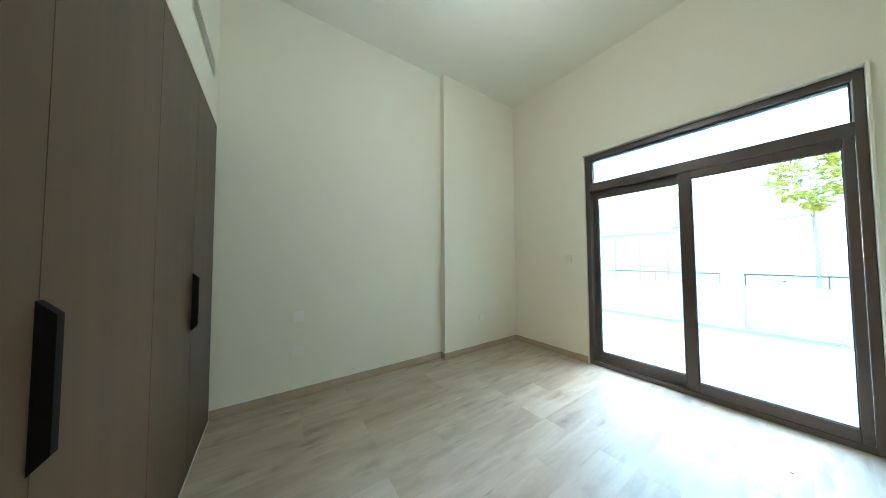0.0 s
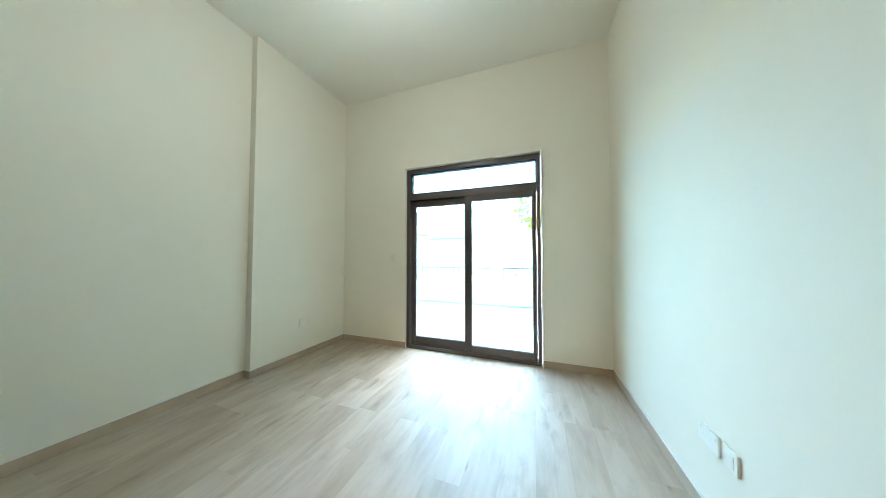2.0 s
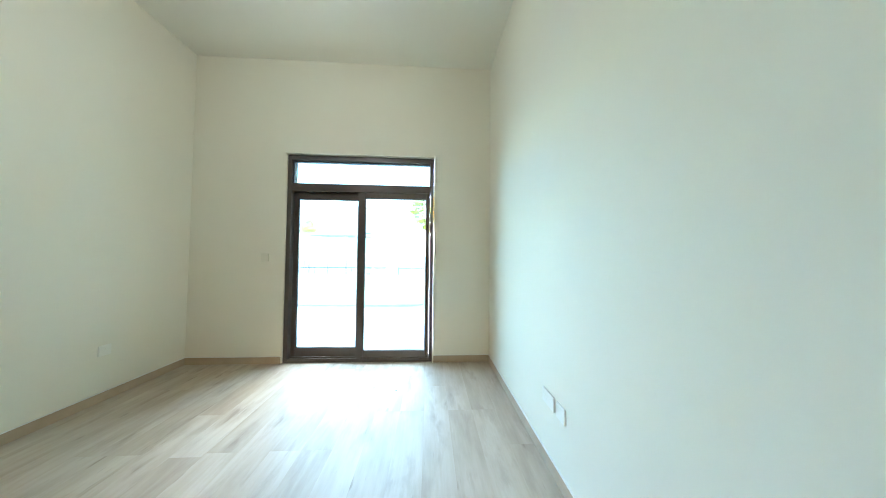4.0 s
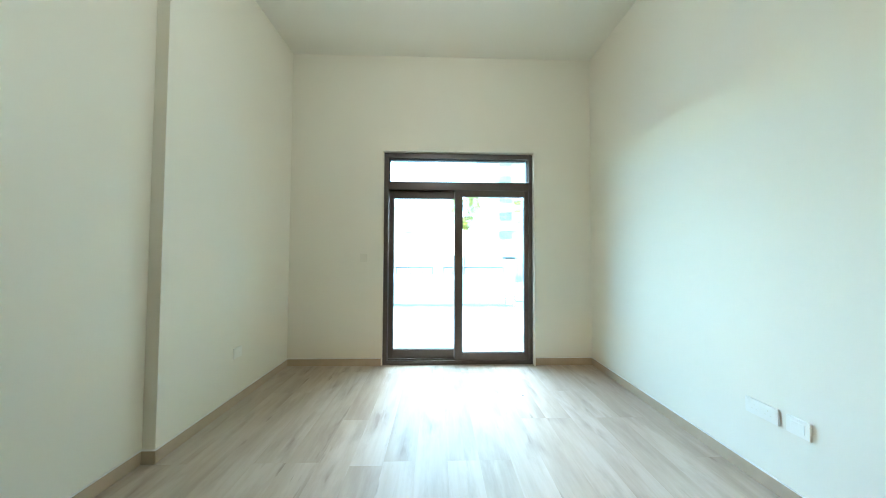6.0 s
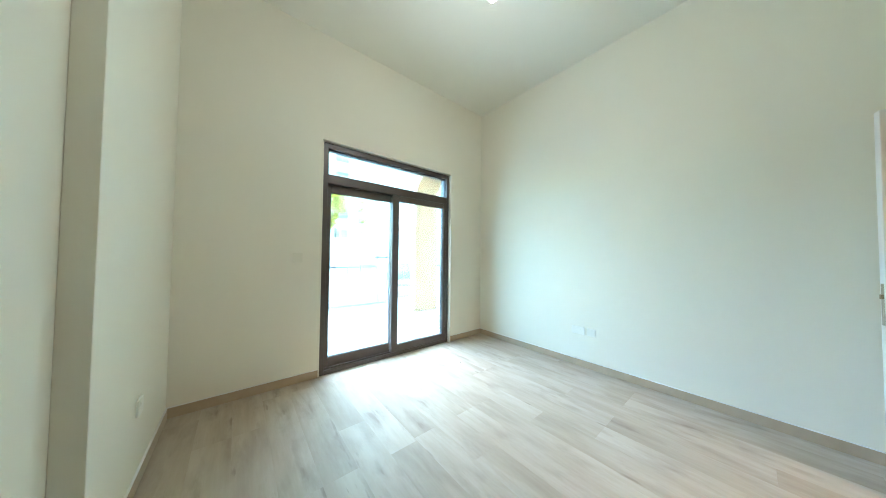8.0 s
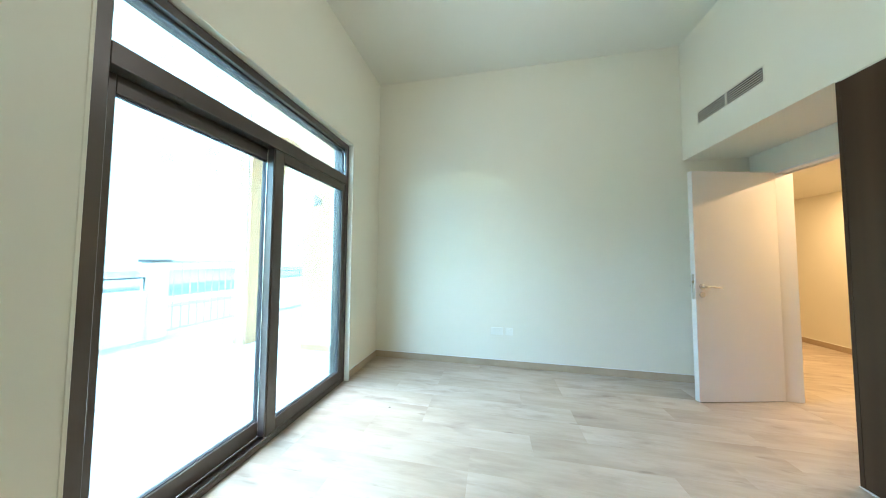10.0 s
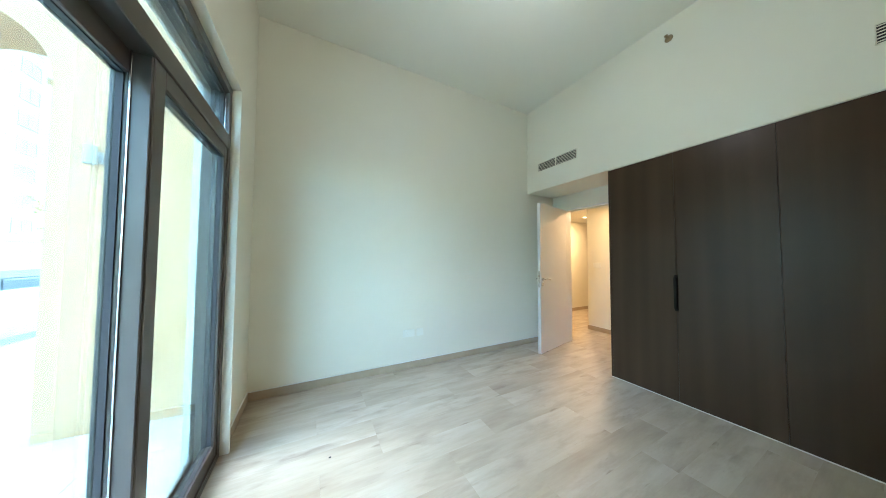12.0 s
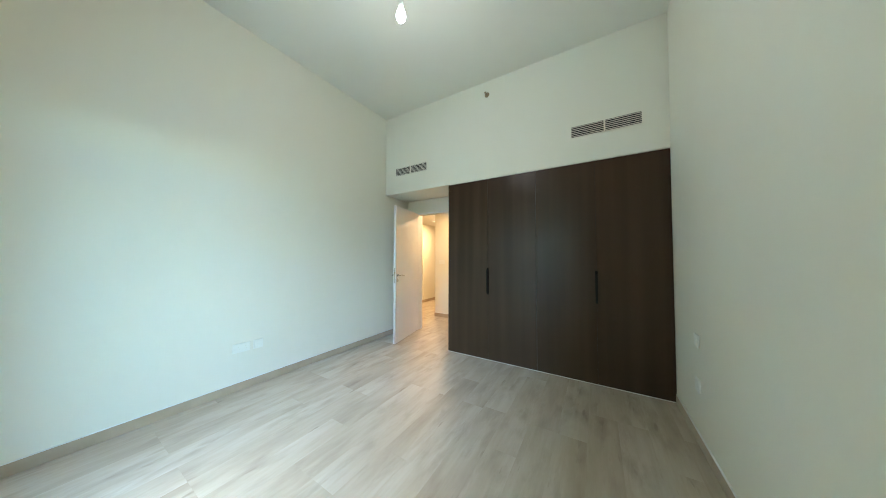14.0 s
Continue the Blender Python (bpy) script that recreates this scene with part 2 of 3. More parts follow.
# ---- the bedroom's shell ----
W, R, H = 3.57, 3.666, 3.687          # window wall, east wall, ceiling
WX0, WX1, WZ = 1.173, 2.963, 2.516    # window opening
BULK = 2.375                          # underside of the bulkhead
ALC = -0.60                           # door wall at the back of the alcove
DX0, DX1, DZ = 2.52, 3.46, 2.14       # door opening
HC = 2.30                             # hall ceiling

structure("wall_west", boxes((-0.2, -0.6, 0, 0, W, H)), PAINT, "plain off-white painted plaster wall with two socket plates", "wall")
structure("wall_east", boxes((R, ALC - 0.12, 0, R + 0.2, W, H)), PAINT, "plain off-white painted plaster wall beside the door", "wall")
structure("wall_north", boxes((-0.2, W, 0, WX0, W + 0.2, H), (WX1, W, 0, R + 0.2, W + 0.2, H), (WX0, W, WZ, WX1, W + 0.2, H)), PAINT,
          "off-white painted wall around the tall sliding window", "wall")
structure("column", boxes((0.0, 2.212, 0, 0.083, W, H), bevel=0.002), PAINT, "shallow off-white plastered pier in the wall", "column")
structure("wall_bulkhead", boxes((0, -0.6, BULK, R, 0, H), bevel=0.002), PAINT, "off-white bulkhead with air grilles over wardrobe and door", "bulkhead")
structure("wall_south", boxes((-0.2, ALC - 0.12, 0, DX0, ALC, H), (DX1, ALC - 0.12, 0, R, ALC, H), (DX0, ALC - 0.12, DZ, DX1, ALC, H)), PAINT,
          "off-white painted wall with the doorway to the hall", "wall")
structure("ceiling", boxes((-0.2, -0.72, H, R + 0.2, W + 0.2, H + 0.15)), CEILING, "plain matt white ceiling", "ceiling")


def skirting(rows, label):
    ob = structure("baseboard", boxes(*[(x0, y0, 0, x1, y1, 0.08) for x0, y0, x1, y1 in rows], bevel=0.0015), SKIRT, label, "baseboard")
    part("caulk_line", boxes(*[(x0, y0, 0.0802, x1, y1, 0.0845) for x0, y0, x1, y1 in rows]), CAULK, ob, "white caulk line")


S = 0.011
skirting([(0.0005, 0.003, S, 2.212 - S)], "taupe tile skirting along the off-white wall")
skirting([(0.0005, 2.212 - S, 0.083 + S, 2.2115), (0.0835, 2.212, 0.083 + S, W - S)], "taupe tile skirting round the pier")
skirting([(0.0835, W - S, WX0 - 0.0105, W - 0.0005)], "taupe tile skirting beside the window")
skirting([(WX1 + 0.0125, W - S, R - 0.0005, W - 0.0005)], "taupe tile skirting beside the window")
skirting([(R - S, ALC + 0.003, R - 0.0005, W - S - 0.001)], "taupe tile skirting along the socket wall")

# ---- hall beyond the door ----
HS, HX = -1.66, 3.745                 # hall wall that faces the doorway, and its end
structure("wall_hall_facing", boxes((1.2, HS - 0.9, 0, HX, HS, HC)), PAINT, "cream hall wall facing the bedroom door", "wall")
structure("wall_hall_pier", boxes((4.96, -5.6, 0, 6.6, -2.86, HC)), PAINT, "cream wall corner further down the hall", "wall")
structure("wall_hall_west", boxes((1.0, -5.6, 0, 1.2, ALC - 0.12, HC)), PAINT, "plain cream wall closing the hall", "wall")
structure("wall_hall_back", boxes((1.2, -5.8, 0, 6.8, -5.6, HC)), PAINT, "plain cream wall closing the hall", "wall")
structure("wall_hall_east", boxes((6.6, -5.6, 0, 6.8, -0.5, HC)), PAINT, "plain cream wall closing the hall", "wall")
structure("wall_hall_north", boxes((R + 0.2, ALC - 0.12, 0, 6.6, ALC + 0.08, HC)), PAINT, "plain cream wall closing the hall", "wall")
structure("ceiling_hall", boxes((1.0, -5.8, HC, 6.8, ALC - 0.12, HC + 0.15)), CEILING, "low white hall ceiling with downlights", "ceiling")
skirting([(1.2, HS + 0.0005, HX + S, HS + S), (HX + 0.0005, HS - 0.9, HX + S, HS)], "taupe tile skirting on the hall wall")
skirting([(4.96 - S, -5.6, 4.9595, -2.86 + S), (4.96, -2.8595, 6.6, -2.86 + S)], "taupe tile skirting on the hall corner")


def downlight(px, py, pz):
    t = thing("downlight", "small round recessed downlight glowing warm in the hall", "ceiling light", "hall downlights", (px, py, pz))
    bm = bmesh.new()
    lathe(bm, ((0.036, -0.004), (0.055, -0.006), (0.058, 0.0), (0.036, 0.001)))
    part("trim_ring", bm, DOOR_WHITE, t, smooth=True)
    bm = bmesh.new()
    lathe(bm, ((0.035, -0.006), (0.0355, -0.002), (0.034, -0.001)))
    part("lens", bm, SPOT_GLOW, t, "glowing lens")


for p in HALL_SPOTS:
    downlight(*p)


# ---- sliding window ----
FY = W + 0.012                        # inner face of the outer frame
win = thing("window_1", "tall dark bronze aluminium sliding window with a transom light", "window", kind="structure")
TX0, TX1, TZ0, TZ1 = 1.226, 2.915, 2.170, 2.457
part("window_frame", boxes((WX0 + 0.004, FY, 0.0, TX0, FY + 0.14, WZ - 0.004), (TX1, FY, 0.0, WX1 - 0.004, FY + 0.14, WZ - 0.004),
                           (TX0, FY, TZ1, TX1, FY + 0.14, WZ - 0.004), (TX0, FY, 2.072, TX1, FY + 0.14, TZ0), bevel=0.003), BRONZE, win)
part("window_sill", boxes((TX0, FY, 0.0, TX1, FY + 0.14, 0.028), (TX0, FY + 0.0, 0.028, TX1, FY + 0.012, 0.046),
                          (TX0, FY + 0.062, 0.028, TX1, FY + 0.070, 0.046), (TX0, FY + 0.125, 0.028, TX1, FY + 0.14, 0.046), bevel=0.0015), BRONZE, win, "bronze bottom track with rails")
part("glazing_bead", boxes((TX0, FY + 0.03, TZ0, TX0 + 0.014, FY + 0.05, TZ1), (TX1 - 0.014, FY + 0.03, TZ0, TX1, FY + 0.05, TZ1),
                                  (TX0 + 0.014, FY + 0.03, TZ1 - 0.014, TX1 - 0.014, FY + 0.05, TZ1), (TX0 + 0.014, FY + 0.03, TZ0, TX1 - 0.014, FY + 0.05, TZ0 + 0.006), bevel=0.002), SEAL, win, "black glazing bead")


def pane(x0, x1, z0, z1, y, parent):
    ob = part("pane", boxes((x0, y, z0, x1, y + 0.006, z1)), GLASS, parent, "window glass with an added tint that dims the bright view")
    ob.visible_shadow = False
    return ob


# bright line along the transom's top and east edge, imitated by a chrome strip
part("light_line", boxes((TX0 + 0.014, FY + 0.024, TZ1 - 0.005, TX1 - 0.014, FY + 0.0295, TZ1 - 0.0005), (TX1 - 0.006, FY + 0.022, TZ0 + 0.006, TX1 - 0.0005, FY + 0.0295, TZ1 - 0.0055)), CHROME, win, "thin chrome strip standing in for a bright line of light")
pane(TX0 + 0.002, TX1 - 0.002, TZ0 + 0.002, TZ1 - 0.002, FY + 0.052, win)
RIM = 0.040                           # how far the edge trim stands out from the wall at the head and east jamb
part("rim", boxes((WX0 - 0.010, W - 0.004, 0.0005, WX0 + 0.003, W + 0.0115, WZ - 0.0005), (WX1 - 0.003, W - RIM, 0.0005, WX1 + 0.012, W + 0.0115, WZ + 0.012),
                  (WX0 - 0.010, W - RIM, WZ - 0.0003, WX1 - 0.0031, W + 0.0115, WZ + 0.012), bevel=0.002), PAINT, win, "off-white plaster edge trim")


def sash(name, x0, x1, gx0, gx1, gz0, gz1, y, label):
    s = part(name, boxes((x0, y, 0.046, gx0, y + 0.048, 2.072), (gx1, y, 0.046, x1, y + 0.048, 2.072),
                         (gx0, y, 0.046, gx1, y + 0.048, gz0), (gx0, y, gz1, gx1, y + 0.048, 2.072), bevel=0.003), BRONZE, win, label)
    part("seal", boxes((gx0, y + 0.012, gz0, gx0 + 0.005, y + 0.030, gz1), (gx1 - 0.005, y + 0.012, gz0, gx1, y + 0.030, gz1),
                       (gx0 + 0.005, y + 0.012, gz0, gx1 - 0.005, y + 0.030, gz0 + 0.005), (gx0 + 0.005, y + 0.012, gz1 - 0.005, gx1 - 0.005, y + 0.030, gz1)), SEAL, s, "black rubber seal")
    pane(gx0, gx1, gz0, gz1, y + 0.031, s)
    return s


inner = sash("sliding_panel", 2.036, TX1 - 0.002, 2.114, 2.866, 0.131, 2.000, FY + 0.008, "closed inner sliding panel")
sash("sliding_panel", TX0 + 0.002, 2.098, 1.280, 2.030, 0.150, 1.986, FY + 0.070, "closed outer sliding panel")
part("stile_cover", boxes((2.024, FY + 0.012, 0.05, 2.0355, FY + 0.064, 2.068), bevel=0.002), BRONZE, inner)
part("brush_strip", boxes((2.019, FY + 0.0605, 0.05, 2.0238, FY + 0.0665, 2.068), bevel=0.001), CHROME, inner, "bare aluminium edge strip")

# ---- wardrobe ----
WARD_X, WARD_Z = 2.425, 2.368
SEAMS = (0.615, 1.222, 1.828)
wardrobe = thing("wardrobe", "full-height dark brown wood-grain wardrobe with four flush doors", "wardrobe", place=(0, 0, 0))
part("carcass", boxes((0.004, -0.59, 0.0, 0.022, -0.026, WARD_Z), (WARD_X - 0.02, -0.59, 0.0, WARD_X, -0.001, WARD_Z), (0.022, -0.59, 0.0, WARD_X - 0.02, -0.572, WARD_Z),
                      (0.022, -0.572, WARD_Z - 0.02, WARD_X - 0.02, -0.026, WARD_Z), (0.022, -0.572, 0.0, WARD_X - 0.02, -0.05, 0.03), bevel=0.001), LAMINATE, wardrobe)
# shade inside the wardrobe, painted as a black sheet behind the door gaps
part("gap_shade", boxes((0.022, -0.040, 0.03, WARD_X - 0.02, -0.032, WARD_Z - 0.02)), DARK, wardrobe, "black sheet for the shade behind the door gaps")
part("top_filler", boxes((0.002, -0.020, WARD_Z + 0.0005, WARD_X, -0.004, BULK - 0.0005)), VENT, wardrobe, "thin pale filler strip")
part("caulk_line", boxes((0.012, 0.0008, 0.0004, WARD_X, 0.006, 0.0075), bevel=0.001), CAULK, wardrobe, "pale caulk line at the floor")
HZ0, HZ1 = 0.845, 1.187
leaf_edges = (0.004, *SEAMS, WARD_X - 0.021)
for k in range(4):
    x0, x1 = leaf_edges[k] + (0.0011 if k else 0), leaf_edges[k + 1] - 0.0011
    leaf = part("door", boxes((x0, -0.022, 0.008, x1, 0.0, WARD_Z - 0.004), bevel=0.0007), LAMINATE, wardrobe)
    if k in (0, 2):
        bm = bmesh.new()
        prism(bm, [(0.0004, HZ0), (0.028, HZ0 + 0.030), (0.028, HZ1 - 0.030), (0.0004, HZ1)], -0.0115, 0.0115)
        bm.transform(Matrix.Translation((x1 + 0.0011, 0, 0)) @ Matrix.Rotation(radians(90), 4, "Z"))
        part("handle", bm, HANDLE_BLACK, leaf, "black bevelled pull handle")

# ---- open bedroom door ----
frame_1 = thing("door_frame", "white painted timber door frame in the alcove", "door frame", kind="structure")
JW = 0.035
part("jamb", boxes((DX0 + 0.0005, ALC - 0.13, 0, DX0 + JW, ALC + 0.008, DZ - 0.0005), bevel=0.002), DOOR_WHITE, frame_1)
part("jamb", boxes((DX1 - JW, ALC - 0.13, 0, DX1 - 0.0005, ALC + 0.008, DZ - 0.0005), bevel=0.002), DOOR_WHITE, frame_1)
part("head", boxes((DX0 + JW, ALC - 0.13, DZ - JW + 0.012, DX1 - JW, ALC + 0.008, DZ - 0.0005), bevel=0.002), DOOR_WHITE, frame_1)
part("door_stop", boxes((DX0 + JW, ALC - 0.075, DZ - JW - 0.004, DX1 - JW, ALC - 0.055, DZ - JW + 0.012)), VENT, frame_1, "beige stop strip")

door = thing("door_1", "white panel door standing open into the bedroom", "door", place=(3.45, -0.57, 0), kind="structure")
DL, DT = 0.815, 0.042
door.rotation_euler = (0, 0, math.atan2(0.225 + 0.57, 3.272 - 3.45))
part("leaf", boxes((0, 0, 0.008, DL, DT, 2.125), bevel=0.0018), DOOR_WHITE, door)
part("bottom_seal", boxes((0.01, 0.008, 0.0015, DL - 0.01, DT - 0.008, 0.0078)), SEAL, door, "dark bottom seal")
part("lock_plate", boxes((DL - 0.0004, DT / 2 - 0.011, 0.93, DL + 0.0016, DT / 2 + 0.011, 1.16), bevel=0.0006), CHROME, door, "steel lock plate")
part("latch_bolt", boxes((DL + 0.0018, DT / 2 - 0.006, 1.075, DL + 0.009, DT / 2 + 0.006, 1.10), bevel=0.001), BRASS, door, "brass latch bolt")
for face, sign in ((DT, 1), (0, -1)):
    bm = bmesh.new()
    rod(bm, (DL - 0.058, face + sign * 0.0005, 1.045), (DL - 0.058, face + sign * 0.009, 1.045), 0.0265, 0.024, 24)
    rod(bm, (DL - 0.058, face + sign * 0.009, 1.045), (DL - 0.058, face + sign * 0.050, 1.045), 0.0095)
    h = part("lever_handle", bm, CHROME, door, "satin chrome lever handle", smooth=False)
    bm = bmesh.new()
    pts = [(0.0, 0.0), (-0.03, 0.004), (-0.07, 0.002), (-0.105, -0.004), (-0.13, -0.006)]
    for (a, az), (b2, bz) in zip(pts, pts[1:]):
        rod(bm, (DL - 0.058 + a + 0.006, face + sign * 0.050, 1.045 + az), (DL - 0.058 + b2, face + sign * 0.050, 1.045 + bz), 0.0085, 0.0082)
    part("lever", bm, CHROME, h)
    bm = bmesh.new()
    rod(bm, (DL - 0.058, face + sign * 0.0005, 0.972), (DL - 0.058, face + sign * 0.008, 0.972), 0.0265, 0.024, 24)
    block(bm, DL - 0.0605, face + sign * 0.0081, 0.958, DL - 0.0555, face + sign * 0.0095, 0.985)
    part("key_rose", bm, CHROME, door, "round key rose")
for z in (0.25, 1.06, 1.88):
    bm = bmesh.new()
    rod(bm, (-0.004, -0.004, z - 0.05), (-0.004, -0.004, z + 0.05), 0.007)
    part("hinge", bm, CHROME, door)


# ---- air grilles ----
def grille(x0, z0, label):
    g = thing("air_grille", label, "vent", "bulkhead grilles", (x0, 0, z0))
    wide, high = 0.637, 0.130
    part("frame", boxes((0, 0.0005, 0, 0.008, 0.006, high), (wide - 0.008, 0.0005, 0, wide, 0.006, high), (0.008, 0.0005, 0, wide - 0.008, 0.006, 0.006),
                        (0.008, 0.0005, high - 0.006, wide - 0.008, 0.006, high), bevel=0.001), PAINT, g)
    # black sheet on the bulkhead face imitates the shade between slats
    part("backing", boxes((0.006, 0.0003, 0.004, wide - 0.006, 0.0010, high - 0.004)), DARK, g, "black sheet for the shade behind the slats")
    part("mullion", boxes((wide / 2 - 0.008, 0.0011, 0.006, wide / 2 + 0.008, 0.0085, high - 0.006), bevel=0.001), PAINT, g)
    n = 6
    for a, b2 in ((0.008, wide / 2 - 0.008), (wide / 2 + 0.008, wide - 0.008)):
        for k in range(n):
            zc = 0.006 + (high - 0.012) * (k + 0.5) / n
            bm = bmesh.new()
            v = [bm.verts.new(c) for c in ((a, 0.0012, zc + 0.003), (a, 0.0105, zc - 0.0060), (a, 0.0105, zc + 0.0015), (a, 0.0012, zc + 0.0055),
                                           (b2, 0.0012, zc + 0.003), (b2, 0.0105, zc - 0.0060), (b2, 0.0105, zc + 0.0015), (b2, 0.0012, zc + 0.0055))]
            for f in ((0, 1, 2, 3), (7, 6, 5, 4), (0, 4, 5, 1), (1, 5, 6, 2), (2, 6, 7, 3), (3, 7, 4, 0)):
                bm.faces.new([v[i] for i in f])
            part("slat", bm, VENT, g)


grille(0.201, 2.658, "long beige louvred air grille over the wardrobe")
grille(2.808, 2.664, "long beige louvred air grille over the door alcove")

# ---- sprinkler ----
spr = thing("sprinkler", "small brass sidewall sprinkler head in the bulkhead", "sprinkler", place=(1.83, 0.0, 3.50))
bm = bmesh.new()
lathe(bm, ((0.012, 0.0005), (0.034, 0.001), (0.032, 0.005), (0.022, 0.010), (0.012, 0.010)))
bm.transform(Matrix.Rotation(radians(-90), 4, "X"))
part("escutcheon", bm, BRASS, spr, smooth=True)
bm = bmesh.new()
rod(bm, (0, 0.010, 0), (0, 0.035, 0), 0.011)
rod(bm, (0.010, 0.034, 0), (0.010, 0.060, 0), 0.0025)
rod(bm, (-0.010, 0.034, 0), (-0.010, 0.060, 0), 0.0025)
block(bm, -0.014, 0.060, -0.009, 0.014, 0.063, 0.012, 0.001)
part("head", bm, BRASS, spr, "brass deflector head")

# ---- bare bulb ----
bulb = thing("light_bulb", "lit white LED bulb hanging bare from the ceiling cord", "light bulb", place=(BULB[0], BULB[1], H))
drop = BULB[2] - H
bm = bmesh.new()
rod(bm, (0, 0, -0.012), (0.006, 0.002, drop / 2), 0.003)
rod(bm, (0.006, 0.002, drop / 2), (0, 0, drop + 0.115), 0.003)
part("cord", bm, DOOR_WHITE, bulb)
bm = bmesh.new()
lathe(bm, ((0.045, -0.0005), (0.045, -0.010), (0.030, -0.018), (0.006, -0.020)))
part("ceiling_rose", bm, DOOR_WHITE, bulb, smooth=True)
bm = bmesh.new()
lathe(bm, ((0.006, drop + 0.118), (0.016, drop + 0.112), (0.019, drop + 0.066), (0.015, drop + 0.062)))
part("lamp_holder", bm, PLASTIC, bulb, smooth=True)
bm = bmesh.new()
lathe(bm, ((0.013, drop + 0.061), (0.020, drop + 0.045), (0.030, drop + 0.020), (0.034, drop - 0.005), (0.031, drop - 0.025), (0.020, drop - 0.040), (0.006, drop - 0.046)))
part("globe", bm, BULB_GLOW, bulb, "glowing white globe", smooth=True)


# ---- sockets and switches ----
def plate(m, wide, high, label, category, rockers=(), holes=(), grey=False):
    """A wall plate in its own plane (x across, z up, y out of the wall)."""
    p = thing("wall_plate" if category == "wall plate" else "power_socket" if category == "socket" else "light_switch", label, category, "wall plates")
    p.matrix_world = m
    part("plate", boxes((-wide / 2, 0.0005, -high / 2, wide / 2, 0.0115, high / 2), bevel=0.0022), PLASTIC_GREY if grey else PLASTIC, p)
    for x, z, w2, h2 in rockers:
        part("rocker", boxes((x - w2 / 2, 0.0113, z - h2 / 2, x + w2 / 2, 0.0140, z + h2 / 2), bevel=0.0008), PLASTIC, p)
    for x, z, w2, h2 in holes:
        part("pin_hole", boxes((x - w2 / 2, 0.0114, z - h2 / 2, x + w2 / 2, 0.0119, z + h2 / 2)), PLASTIC_GREY, p, "grey pin slot")


def pins(x):
    return [(x, 0.012, 0.004, 0.008), (x - 0.011, -0.010, 0.0065, 0.004), (x + 0.011, -0.010, 0.0065, 0.004)]


EAST, WEST, NORTH = 90, -90, 180
plate(pose(R, 1.9975, 0.420, 0, 0, EAST), 0.146, 0.088, "white double power socket low on the wall", "socket", [(-0.055, 0.022, 0.014, 0.02), (0.055, 0.022, 0.014, 0.02)], pins(-0.03) + pins(0.03))
plate(pose(R, 1.852, 0.420, 0, 0, EAST), 0.087, 0.088, "white single data outlet beside the double socket", "wall plate", [(0, 0, 0.05, 0.05)], [(0, -0.004, 0.014, 0.011)])
plate(pose(0, 0.603, 0.735, 0, 0, WEST), 0.090, 0.090, "white bedside light switch plate above a socket", "switch", [(0, 0, 0.052, 0.066)])
plate(pose(0, 0.603, 0.421, 0, 0, WEST), 0.092, 0.090, "white single power socket low beside the wardrobe", "socket", [(0.026, 0.024, 0.014, 0.02)], pins(0.0))
plate(pose(0.083, 2.829, 0.440, 0, 0, WEST), 0.087, 0.090, "white single power socket low on the pier", "socket", [(0.026, 0.024, 0.014, 0.02)], pins(0.0))
plate(pose(0.951, W, 1.255, 0, 0, NORTH), 0.088, 0.098, "plain beige-grey blank plate beside the window", "wall plate", grey=True)
plate(pose(3.56, HS, 1.22, 0, 0, 0), 0.146, 0.088, "white switch plate on the hall wall", "switch", [(-0.035, 0, 0.05, 0.06), (0.035, 0, 0.05, 0.06)])

# ---- terrace, garden and street outside ----
TF = -0.10                            # terrace level
SX, SE = 3.90, 4.55                   # faces of the terrace's side wall
structure("ground", boxes((-400, W + 0.2, -0.6, 400, 1200, -0.30)), GROUND, "pale sandy ground running to the horizon", "ground")
structure("road", boxes((-400, 14.0, -0.2995, 400, 21.0, -0.285)), ASPHALT, "grey asphalt street beyond the gardens", "road")
structure("pavement", boxes((-400, 12.2, -0.2995, 400, 13.996, -0.17), bevel=0.01), PAVING, "pale paved footway with a kerb", "pavement")
terrace = structure("terrace_floor", boxes((-3.5, W + 0.2, -0.5, 12.0, 8.0, TF - 0.012)), GROUT, "pale tiled terrace floor outside the window", "terrace")
HIGH = 6.4                            # top of the terrace's side wall


